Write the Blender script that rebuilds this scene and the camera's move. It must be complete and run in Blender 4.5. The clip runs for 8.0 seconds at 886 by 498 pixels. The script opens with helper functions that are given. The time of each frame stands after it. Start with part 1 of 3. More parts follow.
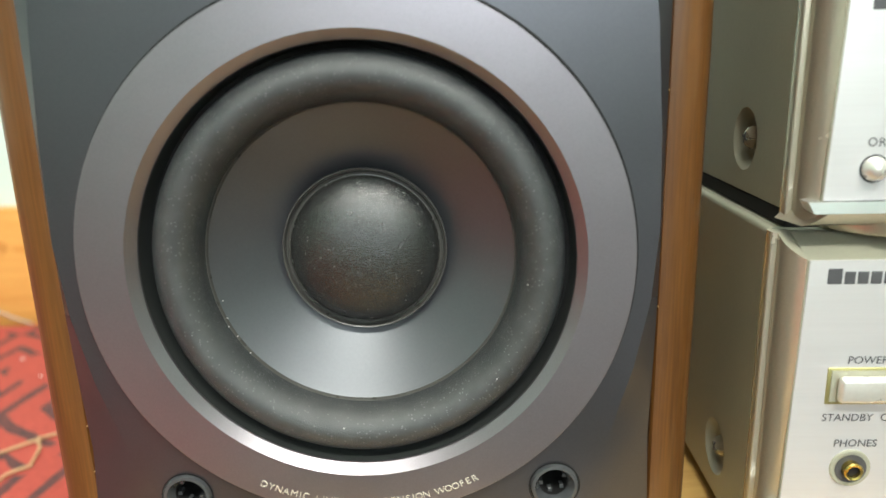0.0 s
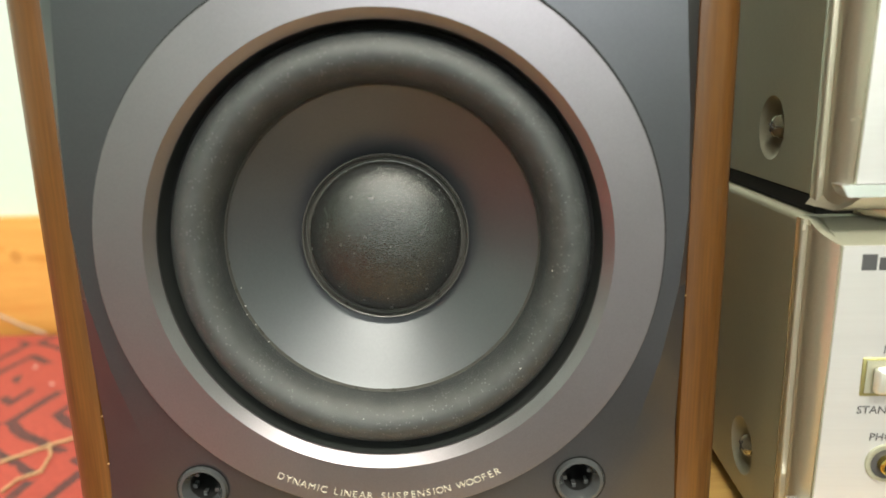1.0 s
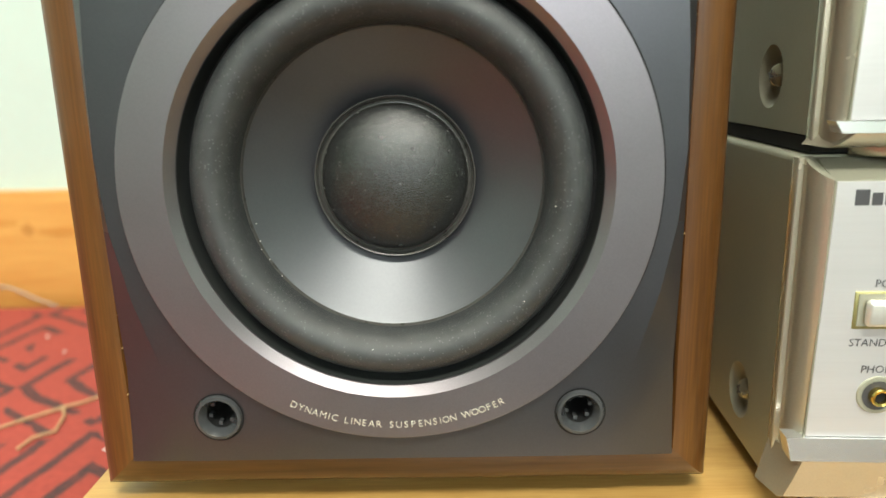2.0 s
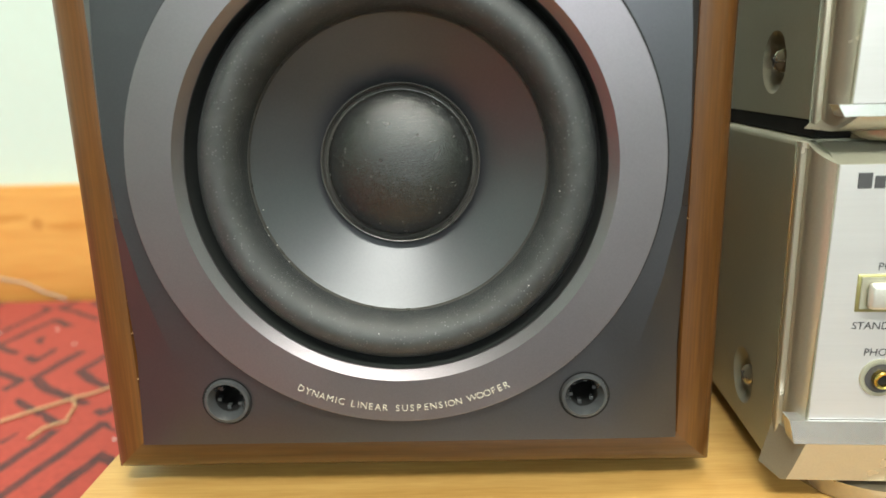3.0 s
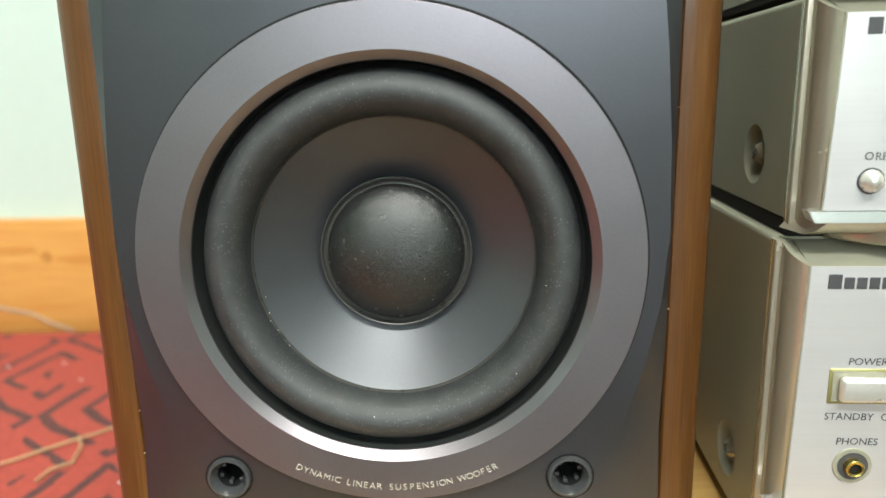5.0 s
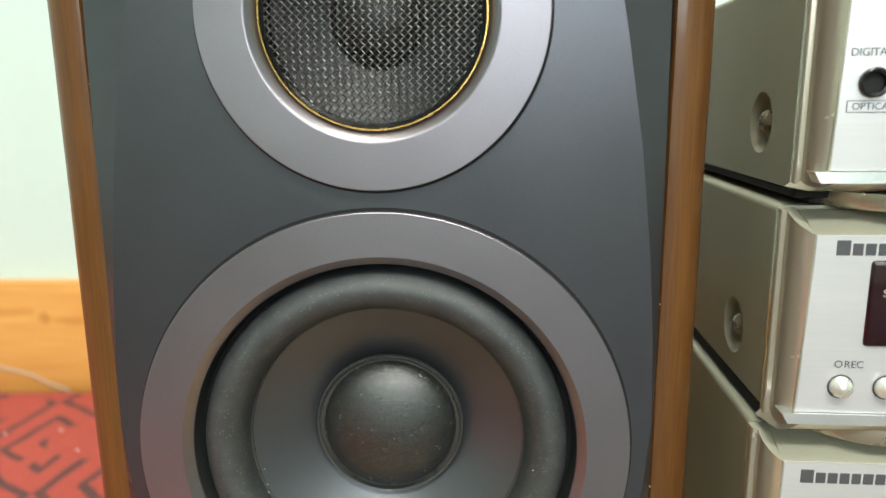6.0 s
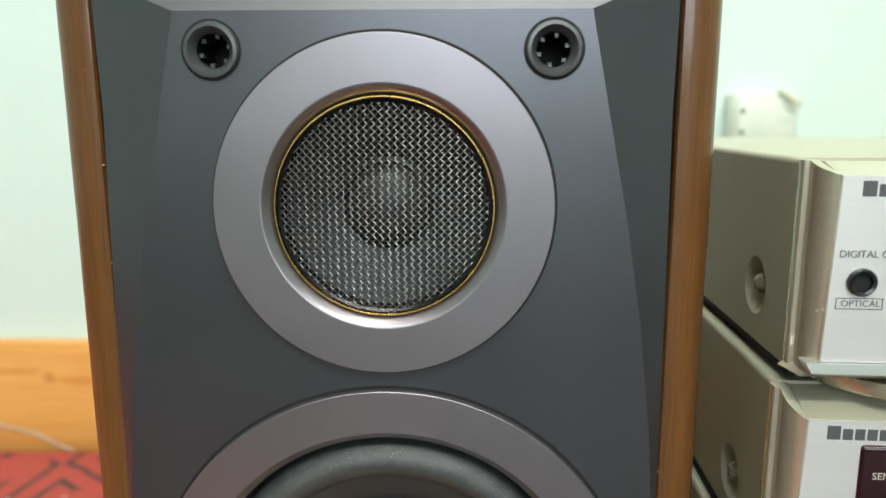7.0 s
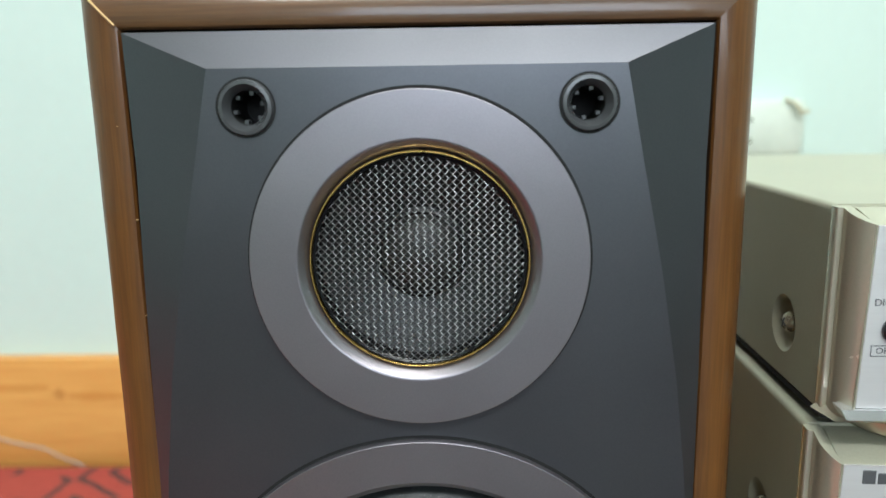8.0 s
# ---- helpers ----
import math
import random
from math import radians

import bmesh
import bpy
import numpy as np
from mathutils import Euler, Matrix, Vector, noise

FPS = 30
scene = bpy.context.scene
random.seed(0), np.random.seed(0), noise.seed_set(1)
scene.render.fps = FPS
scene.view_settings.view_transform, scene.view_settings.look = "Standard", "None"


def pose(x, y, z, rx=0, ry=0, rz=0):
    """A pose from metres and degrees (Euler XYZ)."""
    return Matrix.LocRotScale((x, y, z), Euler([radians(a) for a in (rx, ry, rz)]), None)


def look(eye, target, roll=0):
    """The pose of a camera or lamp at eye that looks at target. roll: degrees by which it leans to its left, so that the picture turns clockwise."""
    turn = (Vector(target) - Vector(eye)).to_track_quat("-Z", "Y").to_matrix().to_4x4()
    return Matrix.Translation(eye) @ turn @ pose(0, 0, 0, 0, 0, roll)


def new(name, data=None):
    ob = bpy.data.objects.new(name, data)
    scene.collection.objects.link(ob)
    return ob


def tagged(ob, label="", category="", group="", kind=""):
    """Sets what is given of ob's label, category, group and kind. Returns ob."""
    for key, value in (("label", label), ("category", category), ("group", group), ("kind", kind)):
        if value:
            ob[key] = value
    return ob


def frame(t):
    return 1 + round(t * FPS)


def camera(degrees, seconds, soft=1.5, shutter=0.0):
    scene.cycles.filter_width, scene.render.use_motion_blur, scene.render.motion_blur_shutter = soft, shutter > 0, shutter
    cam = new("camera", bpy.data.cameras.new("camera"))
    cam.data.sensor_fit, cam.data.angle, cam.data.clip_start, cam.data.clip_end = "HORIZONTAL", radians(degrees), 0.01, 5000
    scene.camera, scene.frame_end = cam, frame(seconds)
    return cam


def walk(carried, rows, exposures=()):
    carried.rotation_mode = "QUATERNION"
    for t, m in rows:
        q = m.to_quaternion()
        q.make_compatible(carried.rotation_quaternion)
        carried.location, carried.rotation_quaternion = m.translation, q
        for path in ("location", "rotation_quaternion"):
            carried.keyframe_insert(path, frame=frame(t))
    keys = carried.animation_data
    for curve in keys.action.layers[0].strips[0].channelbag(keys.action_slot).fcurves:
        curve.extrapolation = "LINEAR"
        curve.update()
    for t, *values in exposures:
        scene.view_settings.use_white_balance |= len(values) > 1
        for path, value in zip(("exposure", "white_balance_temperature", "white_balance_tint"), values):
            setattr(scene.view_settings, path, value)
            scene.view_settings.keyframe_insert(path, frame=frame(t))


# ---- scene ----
cam = camera(64.0, 8.0)
cam.data.dof.use_dof, cam.data.dof.focus_distance, cam.data.dof.aperture_fstop = True, 0.215, 9.0
PATH = [
    (0, (0.02154, -0.18966, 0.14756), (0.0326, 1.7471, -0.3513), -1.53),
    (0.5, (0.0188, -0.18431, 0.14465), (0.0235, 1.7615, -0.3177), -1.39),
    (1, (0.01779, -0.18828, 0.13785), (0.0039, 1.7619, -0.3056), -1.54),
    (1.5, (0.01874, -0.19411, 0.13511), (-0.006, 1.7555, -0.3101), -1.34),
    (2, (0.01688, -0.19894, 0.12426), (-0.0122, 1.7464, -0.3392), -1.26),
    (2.2, (0.01931, -0.20012, 0.12083), (-0.0238, 1.7445, -0.3446), -1.35),
    (3.3, (0.01687, -0.20341, 0.12291), (-0.0295, 1.7389, -0.3519), -1.61),
    (3.5, (0.01721, -0.20558, 0.12777), (-0.0261, 1.7373, -0.3447), -1.68),
    (4, (0.0172, -0.20726, 0.13443), (-0.0351, 1.7375, -0.3294), -1.76),
    (4.2, (0.01656, -0.20777, 0.13635), (-0.0379, 1.7378, -0.3241), -1.70),
    (5.3, (0.02271, -0.20577, 0.15759), (-0.035, 1.7467, -0.2719), -0.98),
    (5.5, (0.02194, -0.20397, 0.16888), (-0.0296, 1.75, -0.2547), -0.91),
    (6, (0.0231, -0.20599, 0.19978), (-0.0243, 1.7523, -0.204), -0.50),
    (6.5, (0.02024, -0.20486, 0.23172), (-0.0242, 1.7583, -0.1478), -0.21),
    (7, (0.02116, -0.20572, 0.24796), (-0.0252, 1.7612, -0.1112), -0.12),
    (7.2, (0.01922, -0.20682, 0.25893), (-0.0136, 1.7608, -0.0982), -0.24),
    (7.5, (0.01342, -0.20771, 0.26895), (-0.0247, 1.758, -0.0977), -0.35),
    (8, (0.01045, -0.20344, 0.26415), (-0.0285, 1.7609, -0.11), -0.86),
]
walk(cam, [(t, look(eye, target, roll)) for t, eye, target, roll in PATH],
     [(0.0, 0.62, 6500, 10), (0.5, 0.63, 6900, 10), (1.0, 0.62, 7050, 10), (2.0, 0.50, 6800, 10), (3.5, 0.46, 6600, 10), (4.0, 0.46, 6350, 10), (5.5, 0.46, 6500, 10),
      (6.0, 0.46, 6500, 10), (7.0, 0.32, 6400, 10), (7.5, 0.27, 6350, 10), (8.0, 0.17, 5980, 11)])

# ---- light and exposure ----
world = bpy.data.worlds.new("world")
scene.world = world
world.use_nodes = True
sky = world.node_tree.nodes.new("ShaderNodeTexSky")
sky.sky_type, sky.sun_disc = "NISHITA", False
world.node_tree.nodes["Background"].inputs[1].default_value = 0.05
world.node_tree.links.new(sky.outputs[0], world.node_tree.nodes["Background"].inputs[0])


def lamp(name, eye, target, size, watts, colour):
    data = bpy.data.lights.new(name, "AREA")
    data.shape, data.size, data.energy, data.color = "DISK", size, watts, colour
    ob = new(name, data)
    ob.matrix_world = look(eye, target)
    return ob


def bulb(name, place, radius, watts, colour):
    """A bare round lamp that hangs a little below the ceiling."""
    data = bpy.data.lights.new(name, "POINT")
    data.shadow_soft_size, data.energy, data.color = radius, watts, colour
    ob = new(name, data)
    ob.location = place
    return ob


bulb("ceiling_lamp", (0.06, -0.10, 1.92), 0.40, 57.0, (1.0, 0.97, 0.82))
tube_light = lamp("fluorescent_tube", (0.30, -1.60, 2.20), (0.20, -0.40, 0.10), 2.0, 60.0, (0.99, 1.0, 0.92))
tube_light.data.shape, tube_light.data.size_y = "RECTANGLE", 0.22
# area lamp added in front, for an assumed window out of view
front_light = lamp("assumed_window_light", (0.25, -2.66, 0.98), (0.25, 0.0, 0.80), 1.35, 24.0, (0.86, 0.93, 1.0))
front_light.data.shape, front_light.data.size_y = "RECTANGLE", 0.95


# ---- materials ----
def mat(name, colour, rough=0.5, metal=0.0, dark=None, grain=40.0, fine=400.0, stretch=(1, 1, 1), mix=0.5,
        bump=0.1, bump_scale=None, rough_var=0.08, coat=0.0, coat_rough=0.28, spec=0.5, sharp=32):
    """Two scales of noise on object coordinates vary the colour, the roughness and the relief."""
    m = bpy.data.materials.new(name)
    m.use_nodes = True
    nt = m.node_tree
    n, link = nt.nodes, nt.links
    b = n["Principled BSDF"]
    tc = n.new("ShaderNodeTexCoord")
    mp = n.new("ShaderNodeMapping")
    mp.inputs["Scale"].default_value = stretch
    link.new(tc.outputs["Object"], mp.inputs[0])
    big, small = n.new("ShaderNodeTexNoise"), n.new("ShaderNodeTexNoise")
    big.inputs["Scale"].default_value, small.inputs["Scale"].default_value = grain, fine
    big.inputs["Detail"].default_value, small.inputs["Detail"].default_value = 5, 3
    link.new(mp.outputs[0], big.inputs["Vector"])
    link.new(mp.outputs[0], small.inputs["Vector"])
    add = n.new("ShaderNodeMix")
    add.inputs[0].default_value = 0.4
    link.new(big.outputs[0], add.inputs[2])
    link.new(small.outputs[0], add.inputs[3])
    ramp = n.new("ShaderNodeValToRGB")
    ramp.color_ramp.elements[0].position, ramp.color_ramp.elements[1].position = 0.3, 0.7
    d = dark or tuple(c * (1 - mix * 0.3) for c in colour)
    ramp.color_ramp.elements[0].color = (*d, 1)
    ramp.color_ramp.elements[1].color = (*colour, 1)
    link.new(add.outputs[0], ramp.inputs[0])
    link.new(ramp.outputs[0], b.inputs["Base Color"])
    rr = n.new("ShaderNodeMapRange")
    rr.inputs[3].default_value, rr.inputs[4].default_value = rough - rough_var, rough + rough_var
    link.new(big.outputs[0], rr.inputs[0])
    link.new(rr.outputs[0], b.inputs["Roughness"])
    b.inputs["Metallic"].default_value = metal
    b.inputs["Coat Weight"].default_value = coat
    b.inputs["Coat Roughness"].default_value = coat_rough
    b.inputs["Specular IOR Level"].default_value = spec
    m["crease"] = sharp
    if bump:
        bp = n.new("ShaderNodeBump")
        bp.inputs["Strength"].default_value = bump
        bp.inputs["Distance"].default_value = 0.0004
        src = small
        if bump_scale:
            src = n.new("ShaderNodeTexNoise")
            src.inputs["Scale"].default_value = bump_scale
            link.new(mp.outputs[0], src.inputs["Vector"])
        link.new(src.outputs[0], bp.inputs["Height"])
        link.new(bp.outputs[0], b.inputs["Normal"])
    return m


def speckle(m, scale, size, colour, few=0.72):
    """Lint and dust: small light specks over a material's own colour."""
    nt = m.node_tree
    n, link = nt.nodes, nt.links
    b = n["Principled BSDF"]
    old = b.inputs["Base Color"].links[0].from_socket
    tc, v = n.new("ShaderNodeTexCoord"), n.new("ShaderNodeTexVoronoi")
    v.inputs["Scale"].default_value = scale
    link.new(tc.outputs["Object"], v.inputs["Vector"])
    near = n.new("ShaderNodeMath")
    near.operation = "LESS_THAN"
    near.inputs[1].default_value = size
    link.new(v.outputs["Distance"], near.inputs[0])
    pick = n.new("ShaderNodeMath")
    pick.operation = "GREATER_THAN"
    pick.inputs[1].default_value = few
    sep = n.new("ShaderNodeSeparateColor")
    link.new(v.outputs["Color"], sep.inputs[0])
    link.new(sep.outputs[0], pick.inputs[0])
    both = n.new("ShaderNodeMath")
    both.operation = "MULTIPLY"
    link.new(near.outputs[0], both.inputs[0])
    link.new(pick.outputs[0], both.inputs[1])
    mx = n.new("ShaderNodeMix")
    mx.data_type = "RGBA"
    link.new(both.outputs[0], mx.inputs[0])
    link.new(old, mx.inputs[6])
    mx.inputs[7].default_value = (*colour, 1)
    link.new(mx.outputs[2], b.inputs["Base Color"])
    return m


WALNUT = mat("walnut_upright", (0.155, 0.062, 0.013), 0.42, dark=(0.060, 0.022, 0.0045), grain=38, fine=420, stretch=(3, 3, 0.12), bump=0.05, coat=0.55, coat_rough=0.13, spec=0.3)
# darker than the upright veneer: the bottom bar's shade put into the colour
WALNUT_X = mat("walnut_across_shaded", (0.115, 0.050, 0.015), 0.33, dark=(0.045, 0.018, 0.005), grain=75, fine=420, stretch=(0.12, 3, 3), bump=0.05, coat=0.6, coat_rough=0.13, spec=0.35)
CHIP = mat("bare_chipboard", (0.55, 0.36, 0.16), 0.8, grain=400, fine=900)
BAFFLE = mat("grey_baffle_plastic", (0.106, 0.107, 0.120), 0.33, sharp=15, metal=0.82, grain=25, fine=1800, bump=0.03, rough_var=0.05)
RING = mat("satin_grey_ring", (0.278, 0.256, 0.280), 0.36, metal=0.9, grain=30, fine=2200, bump=0.05, rough_var=0.04)
BLACK = mat("black_plastic", (0.010, 0.010, 0.011), 0.25, grain=60, fine=900)
# black that puts the shade of gaps, grooves and holes into the colour
PIT = mat("black_gap_shade", (0.004, 0.004, 0.004), 0.8, bump=0)
FOAM = speckle(speckle(mat("black_foam", (0.052, 0.055, 0.055), 0.40, dark=(0.022, 0.025, 0.026), grain=220, fine=2600, bump=0.55, bump_scale=3300, spec=0.7), 1100, 0.24, (0.125, 0.13, 0.13), 0.60), 260, 0.045, (0.20, 0.21, 0.20), 0.80)
CONE = mat("coated_paper_cone", (0.132, 0.136, 0.146), 0.42, metal=0.78, grain=30, fine=1200, bump=0.03, rough_var=0.03)
DOME = speckle(speckle(mat("glossy_dust_cap", (0.030, 0.031, 0.029), 0.24, dark=(0.008, 0.008, 0.007), grain=420, fine=1800, bump=0.50, bump_scale=3000, rough_var=0.10, spec=1.0), 1300, 0.22, (0.070, 0.070, 0.064), 0.6), 400, 0.05, (0.20, 0.20, 0.18), 0.90)
GASKET = mat("dark_grey_gasket", (0.034, 0.037, 0.036), 0.42, grain=200, fine=900)
GLUE = mat("dull_glue", (0.070, 0.068, 0.062), 0.30, grain=300, fine=900, bump=0.4)
GOLD = mat("gold_trim", (0.70, 0.46, 0.15), 0.27, metal=1.0, grain=60, fine=900, bump=0.02)
WIRE = mat("steel_wire", (0.175, 0.18, 0.185), 0.42, metal=1.0, grain=200, fine=900, bump=0)
TWEETER = mat("dark_tweeter", (0.007, 0.008, 0.009), 0.42, grain=200, fine=900)
# a little paler than the plate round it
SILK = mat("grey_silk_dome", (0.022, 0.022, 0.021), 0.45, grain=300, fine=1200)
SOCKET = mat("grey_socket_plastic", (0.060, 0.063, 0.066), 0.22, grain=100, fine=900, bump=0.05)
PRINT = mat("pale_print", (0.62, 0.57, 0.48), 0.5, bump=0)
# print colour, also painted as shade in slots, grooves and the jack's dish
INK_SHADE = mat("dark_print_and_shade", (0.075, 0.075, 0.08), 0.5, bump=0)
CASE = mat("champagne_painted_steel", (0.44, 0.43, 0.335), 0.42, metal=0.35, grain=20, fine=1500, bump=0.06, rough_var=0.04)
BEZEL = mat("champagne_bezel", (0.54, 0.49, 0.39), 0.27, metal=0.55, grain=30, fine=1500, bump=0.03, rough_var=0.03)
FACE = mat("brushed_aluminium", (0.80, 0.78, 0.79), 0.36, metal=0.6, grain=30, fine=500, stretch=(0.06, 1, 3), mix=0.25, bump=0.05, rough_var=0.05)
STRIP = mat("polished_strip", (0.80, 0.80, 0.80), 0.22, metal=0.8, grain=30, fine=900, bump=0.02)
FOOTM = mat("champagne_foot", (0.55, 0.48, 0.36), 0.28, metal=0.8, grain=60, fine=900, bump=0.02)
SCREW = mat("nickel_screw", (0.58, 0.55, 0.42), 0.28, metal=0.75, grain=200, fine=900, bump=0.05)
KNOB = mat("silver_button", (0.78, 0.76, 0.70), 0.28, metal=0.6, grain=60, fine=900, bump=0.02)
BRASS = mat("brass_jack", (0.62, 0.47, 0.14), 0.25, metal=1.0, grain=90, fine=900, bump=0.02)
OLIVE = mat("olive_gold_surround", (0.42, 0.38, 0.16), 0.3, metal=0.7, grain=90, fine=900, bump=0.02)
SCREEN = mat("dark_red_display", (0.018, 0.003, 0.006), 0.12, grain=90, fine=900, bump=0, rough_var=0.02)
PINE = mat("pine_bench", (0.54, 0.33, 0.105), 0.42, dark=(0.38, 0.20, 0.05), grain=40, fine=240, stretch=(0.35, 4, 4), bump=0.08, coat=0.2)
BOARD = mat("pine_skirting", (0.70, 0.38, 0.105), 0.45, dark=(0.54, 0.235, 0.05), grain=14, fine=70, stretch=(0.25, 3, 3), bump=0.06, coat=0.15)
STREAK = mat("dark_pine_streak", (0.62, 0.31, 0.075), 0.45, dark=(0.54, 0.235, 0.05), grain=30, fine=120, stretch=(0.25, 3, 3))
KNOT = mat("pine_knot", (0.56, 0.26, 0.06), 0.5, grain=120, fine=500)
WALLM = mat("pale_mint_wall", (0.54, 0.66, 0.61), 0.85, grain=3, fine=90, mix=0.15, bump=0.15, bump_scale=220)
CEILM = mat("white_ceiling", (0.80, 0.80, 0.78), 0.9, grain=3, fine=90, mix=0.1, bump=0.1)
FLOORM = mat("floor_boards", (0.040, 0.027, 0.019), 0.55, grain=10, fine=80, stretch=(0.4, 3, 3), bump=0.1)
SOCKW = mat("off_white_plastic", (0.63, 0.69, 0.61), 0.4, grain=30, fine=300, bump=0.03)
STRAW = mat("straw_string", (0.50, 0.30, 0.16), 0.8, grain=200, fine=900, bump=0.4)
CORD = mat("grey_cord", (0.42, 0.33, 0.26), 0.6, grain=200, fine=900)
HOLE = mat("dim_hole_shade", (0.16, 0.18, 0.13), 0.7, bump=0)
CLIP = mat("yellowed_plastic", (0.50, 0.48, 0.34), 0.5, grain=100, fine=600)
LINT = mat("white_lint", (0.75, 0.72, 0.70), 0.9, bump=0)


def rug_material():
    """Red pile with charcoal zigzag lines, worn and broken by noise."""
    m = mat("red_zigzag_rug", (0.40, 0.066, 0.046), 0.95, dark=(0.25, 0.036, 0.028), grain=220, fine=900, bump=0.8, bump_scale=700)
    n, link = m.node_tree.nodes, m.node_tree.links
    b = n["Principled BSDF"]
    red = b.inputs["Base Color"].links[0].from_socket

    def maths(op, a, c, d=None):
        q = n.new("ShaderNodeMath")
        q.operation = op
        for i, v in enumerate((a, c, d)):
            if v is None:
                continue
            if isinstance(v, (int, float)):
                q.inputs[i].default_value = v
            else:
                link.new(v, q.inputs[i])
        return q.outputs[0]

    tc, wob = n.new("ShaderNodeTexCoord"), n.new("ShaderNodeTexNoise")
    wob.inputs["Scale"].default_value = 22
    link.new(tc.outputs["Object"], wob.inputs["Vector"])
    sep = n.new("ShaderNodeSeparateXYZ")
    link.new(tc.outputs["Object"], sep.inputs[0])
    shift = maths("MULTIPLY", maths("SUBTRACT", wob.outputs[0], 0.5), 0.010)
    x, y = maths("ADD", sep.outputs[0], shift), maths("ADD", sep.outputs[1], shift)
    # nested diamonds, woven at a slant to the wall
    c, d = math.cos(radians(22.5)), math.sin(radians(22.5))
    u = maths("ADD", maths("MULTIPLY", x, c), maths("MULTIPLY", y, d))
    v = maths("SUBTRACT", maths("MULTIPLY", y, c), maths("MULTIPLY", x, d))
    fold_u = maths("ABSOLUTE", maths("SUBTRACT", maths("FRACT", maths("DIVIDE", u, 0.115), 0), 0.5), 0)
    fold_v = maths("ABSOLUTE", maths("SUBTRACT", maths("FRACT", maths("DIVIDE", v, 0.180), 0), 0.5), 0)
    far = maths("ADD", maths("MULTIPLY", fold_u, 0.115 * 0.843), maths("MULTIPLY", fold_v, 0.180 * 0.537))
    band = maths("FRACT", maths("DIVIDE", far, 0.0242), 0)
    line = maths("LESS_THAN", band, 0.29)
    broken = n.new("ShaderNodeTexNoise")
    broken.inputs["Scale"].default_value = 19
    link.new(tc.outputs["Object"], broken.inputs["Vector"])
    keep = maths("GREATER_THAN", broken.outputs[0], 0.45)
    fuzz = n.new("ShaderNodeTexNoise")
    fuzz.inputs["Scale"].default_value = 260
    link.new(tc.outputs["Object"], fuzz.inputs["Vector"])
    worn = maths("MULTIPLY", maths("MULTIPLY", line, keep), maths("MULTIPLY_ADD", fuzz.outputs[0], 0.6, 0.55))
    mx = n.new("ShaderNodeMix")
    mx.data_type = "RGBA"
    link.new(worn, mx.inputs[0])
    link.new(red, mx.inputs[6])
    mx.inputs[7].default_value = (0.040, 0.028, 0.030, 1)
    link.new(mx.outputs[2], b.inputs["Base Color"])
    return m


RUG = rug_material()


# ---- building helpers ----
def finish(bm, sharp=32):
    for e in bm.edges:
        e.smooth = len(e.link_faces) == 2 and e.calc_face_angle(0) < radians(sharp)
    for fc in bm.faces:
        fc.smooth = True


def to_mesh(name, bm, material, sharp=32):
    bmesh.ops.recalc_face_normals(bm, faces=bm.faces)
    finish(bm, sharp)
    me = bpy.data.meshes.new(name)
    bm.to_mesh(me)
    bm.free()
    me.materials.append(material)
    return me


def part(name, bm, material, parent=None, label="", at=(0, 0, 0), turn=(0, 0, 0)):
    """One mesh object from a bmesh or a mesh, under a thing or a part."""
    me = bm
    if isinstance(bm, bmesh.types.BMesh):
        me = to_mesh(name, bm, material, material["crease"])
    ob = new(name, me)
    ob.parent = parent
    ob.matrix_basis = pose(*at, *turn)
    if label:
        tagged(ob, label)
    return ob


def thing(name, at, label, category, group="", kind="", rz=0):
    ob = new(name)
    ob.empty_display_size = 0.02
    ob.matrix_basis = pose(*at, 0, 0, rz)
    return tagged(ob, label, category, group, kind)


def box(x0, x1, y0, y1, z0, z1, bevel=0.0, seg=2):
    bm = bmesh.new()
    bmesh.ops.create_cube(bm, size=1)
    for v in bm.verts:
        v.co = Vector(((x0 + x1) / 2 + v.co.x * (x1 - x0), (y0 + y1) / 2 + v.co.y * (y1 - y0), (z0 + z1) / 2 + v.co.z * (z1 - z0)))
    if bevel:
        bmesh.ops.bevel(bm, geom=list(bm.edges), offset=bevel, segments=seg, affect="EDGES", profile=0.5)
    return bm


def lathe(profile, seg=96, axis="y", centre=(0, 0, 0), closed=False):
    """Turns (radius, depth) pairs round an axis through centre."""
    bm = bmesh.new()
    rings = []
    for r, d in profile:
        ring = []
        for i in range(seg if r > 1e-6 else 1):
            a = 2 * math.pi * i / seg
            u, w = r * math.cos(a), r * math.sin(a)
            p = {"y": (u, d, w), "z": (u, w, d), "x": (d, u, w)}[axis]
            ring.append(bm.verts.new(Vector(p) + Vector(centre)))
        rings.append(ring)
    pairs = list(zip(rings, rings[1:])) + ([(rings[-1], rings[0])] if closed else [])
    for a, b in pairs:
        for i in range(seg):
            j = (i + 1) % seg
            quad = [a[i % len(a)], a[j % len(a)], b[j % len(b)], b[i % len(b)]]
            quad = list(dict.fromkeys(quad))
            if len(quad) > 2:
                bm.faces.new(quad)
    return bm


def extrude_outline(points, z0, z1, axis="z"):
    """A prism from a closed outline of pairs; axis z: pairs are x, y; axis x: y, z; axis y: x, z."""
    bm = bmesh.new()
    put = {"z": lambda p, h: (p[0], p[1], h), "x": lambda p, h: (h, p[0], p[1]), "y": lambda p, h: (p[0], h, p[1])}[axis]
    a = [bm.verts.new(put(p, z0)) for p in points]
    b = [bm.verts.new(put(p, z1)) for p in points]
    bm.faces.new(a)
    bm.faces.new(b)
    for i in range(len(points)):
        j = (i + 1) % len(points)
        bm.faces.new((a[i], a[j], b[j], b[i]))
    return bm


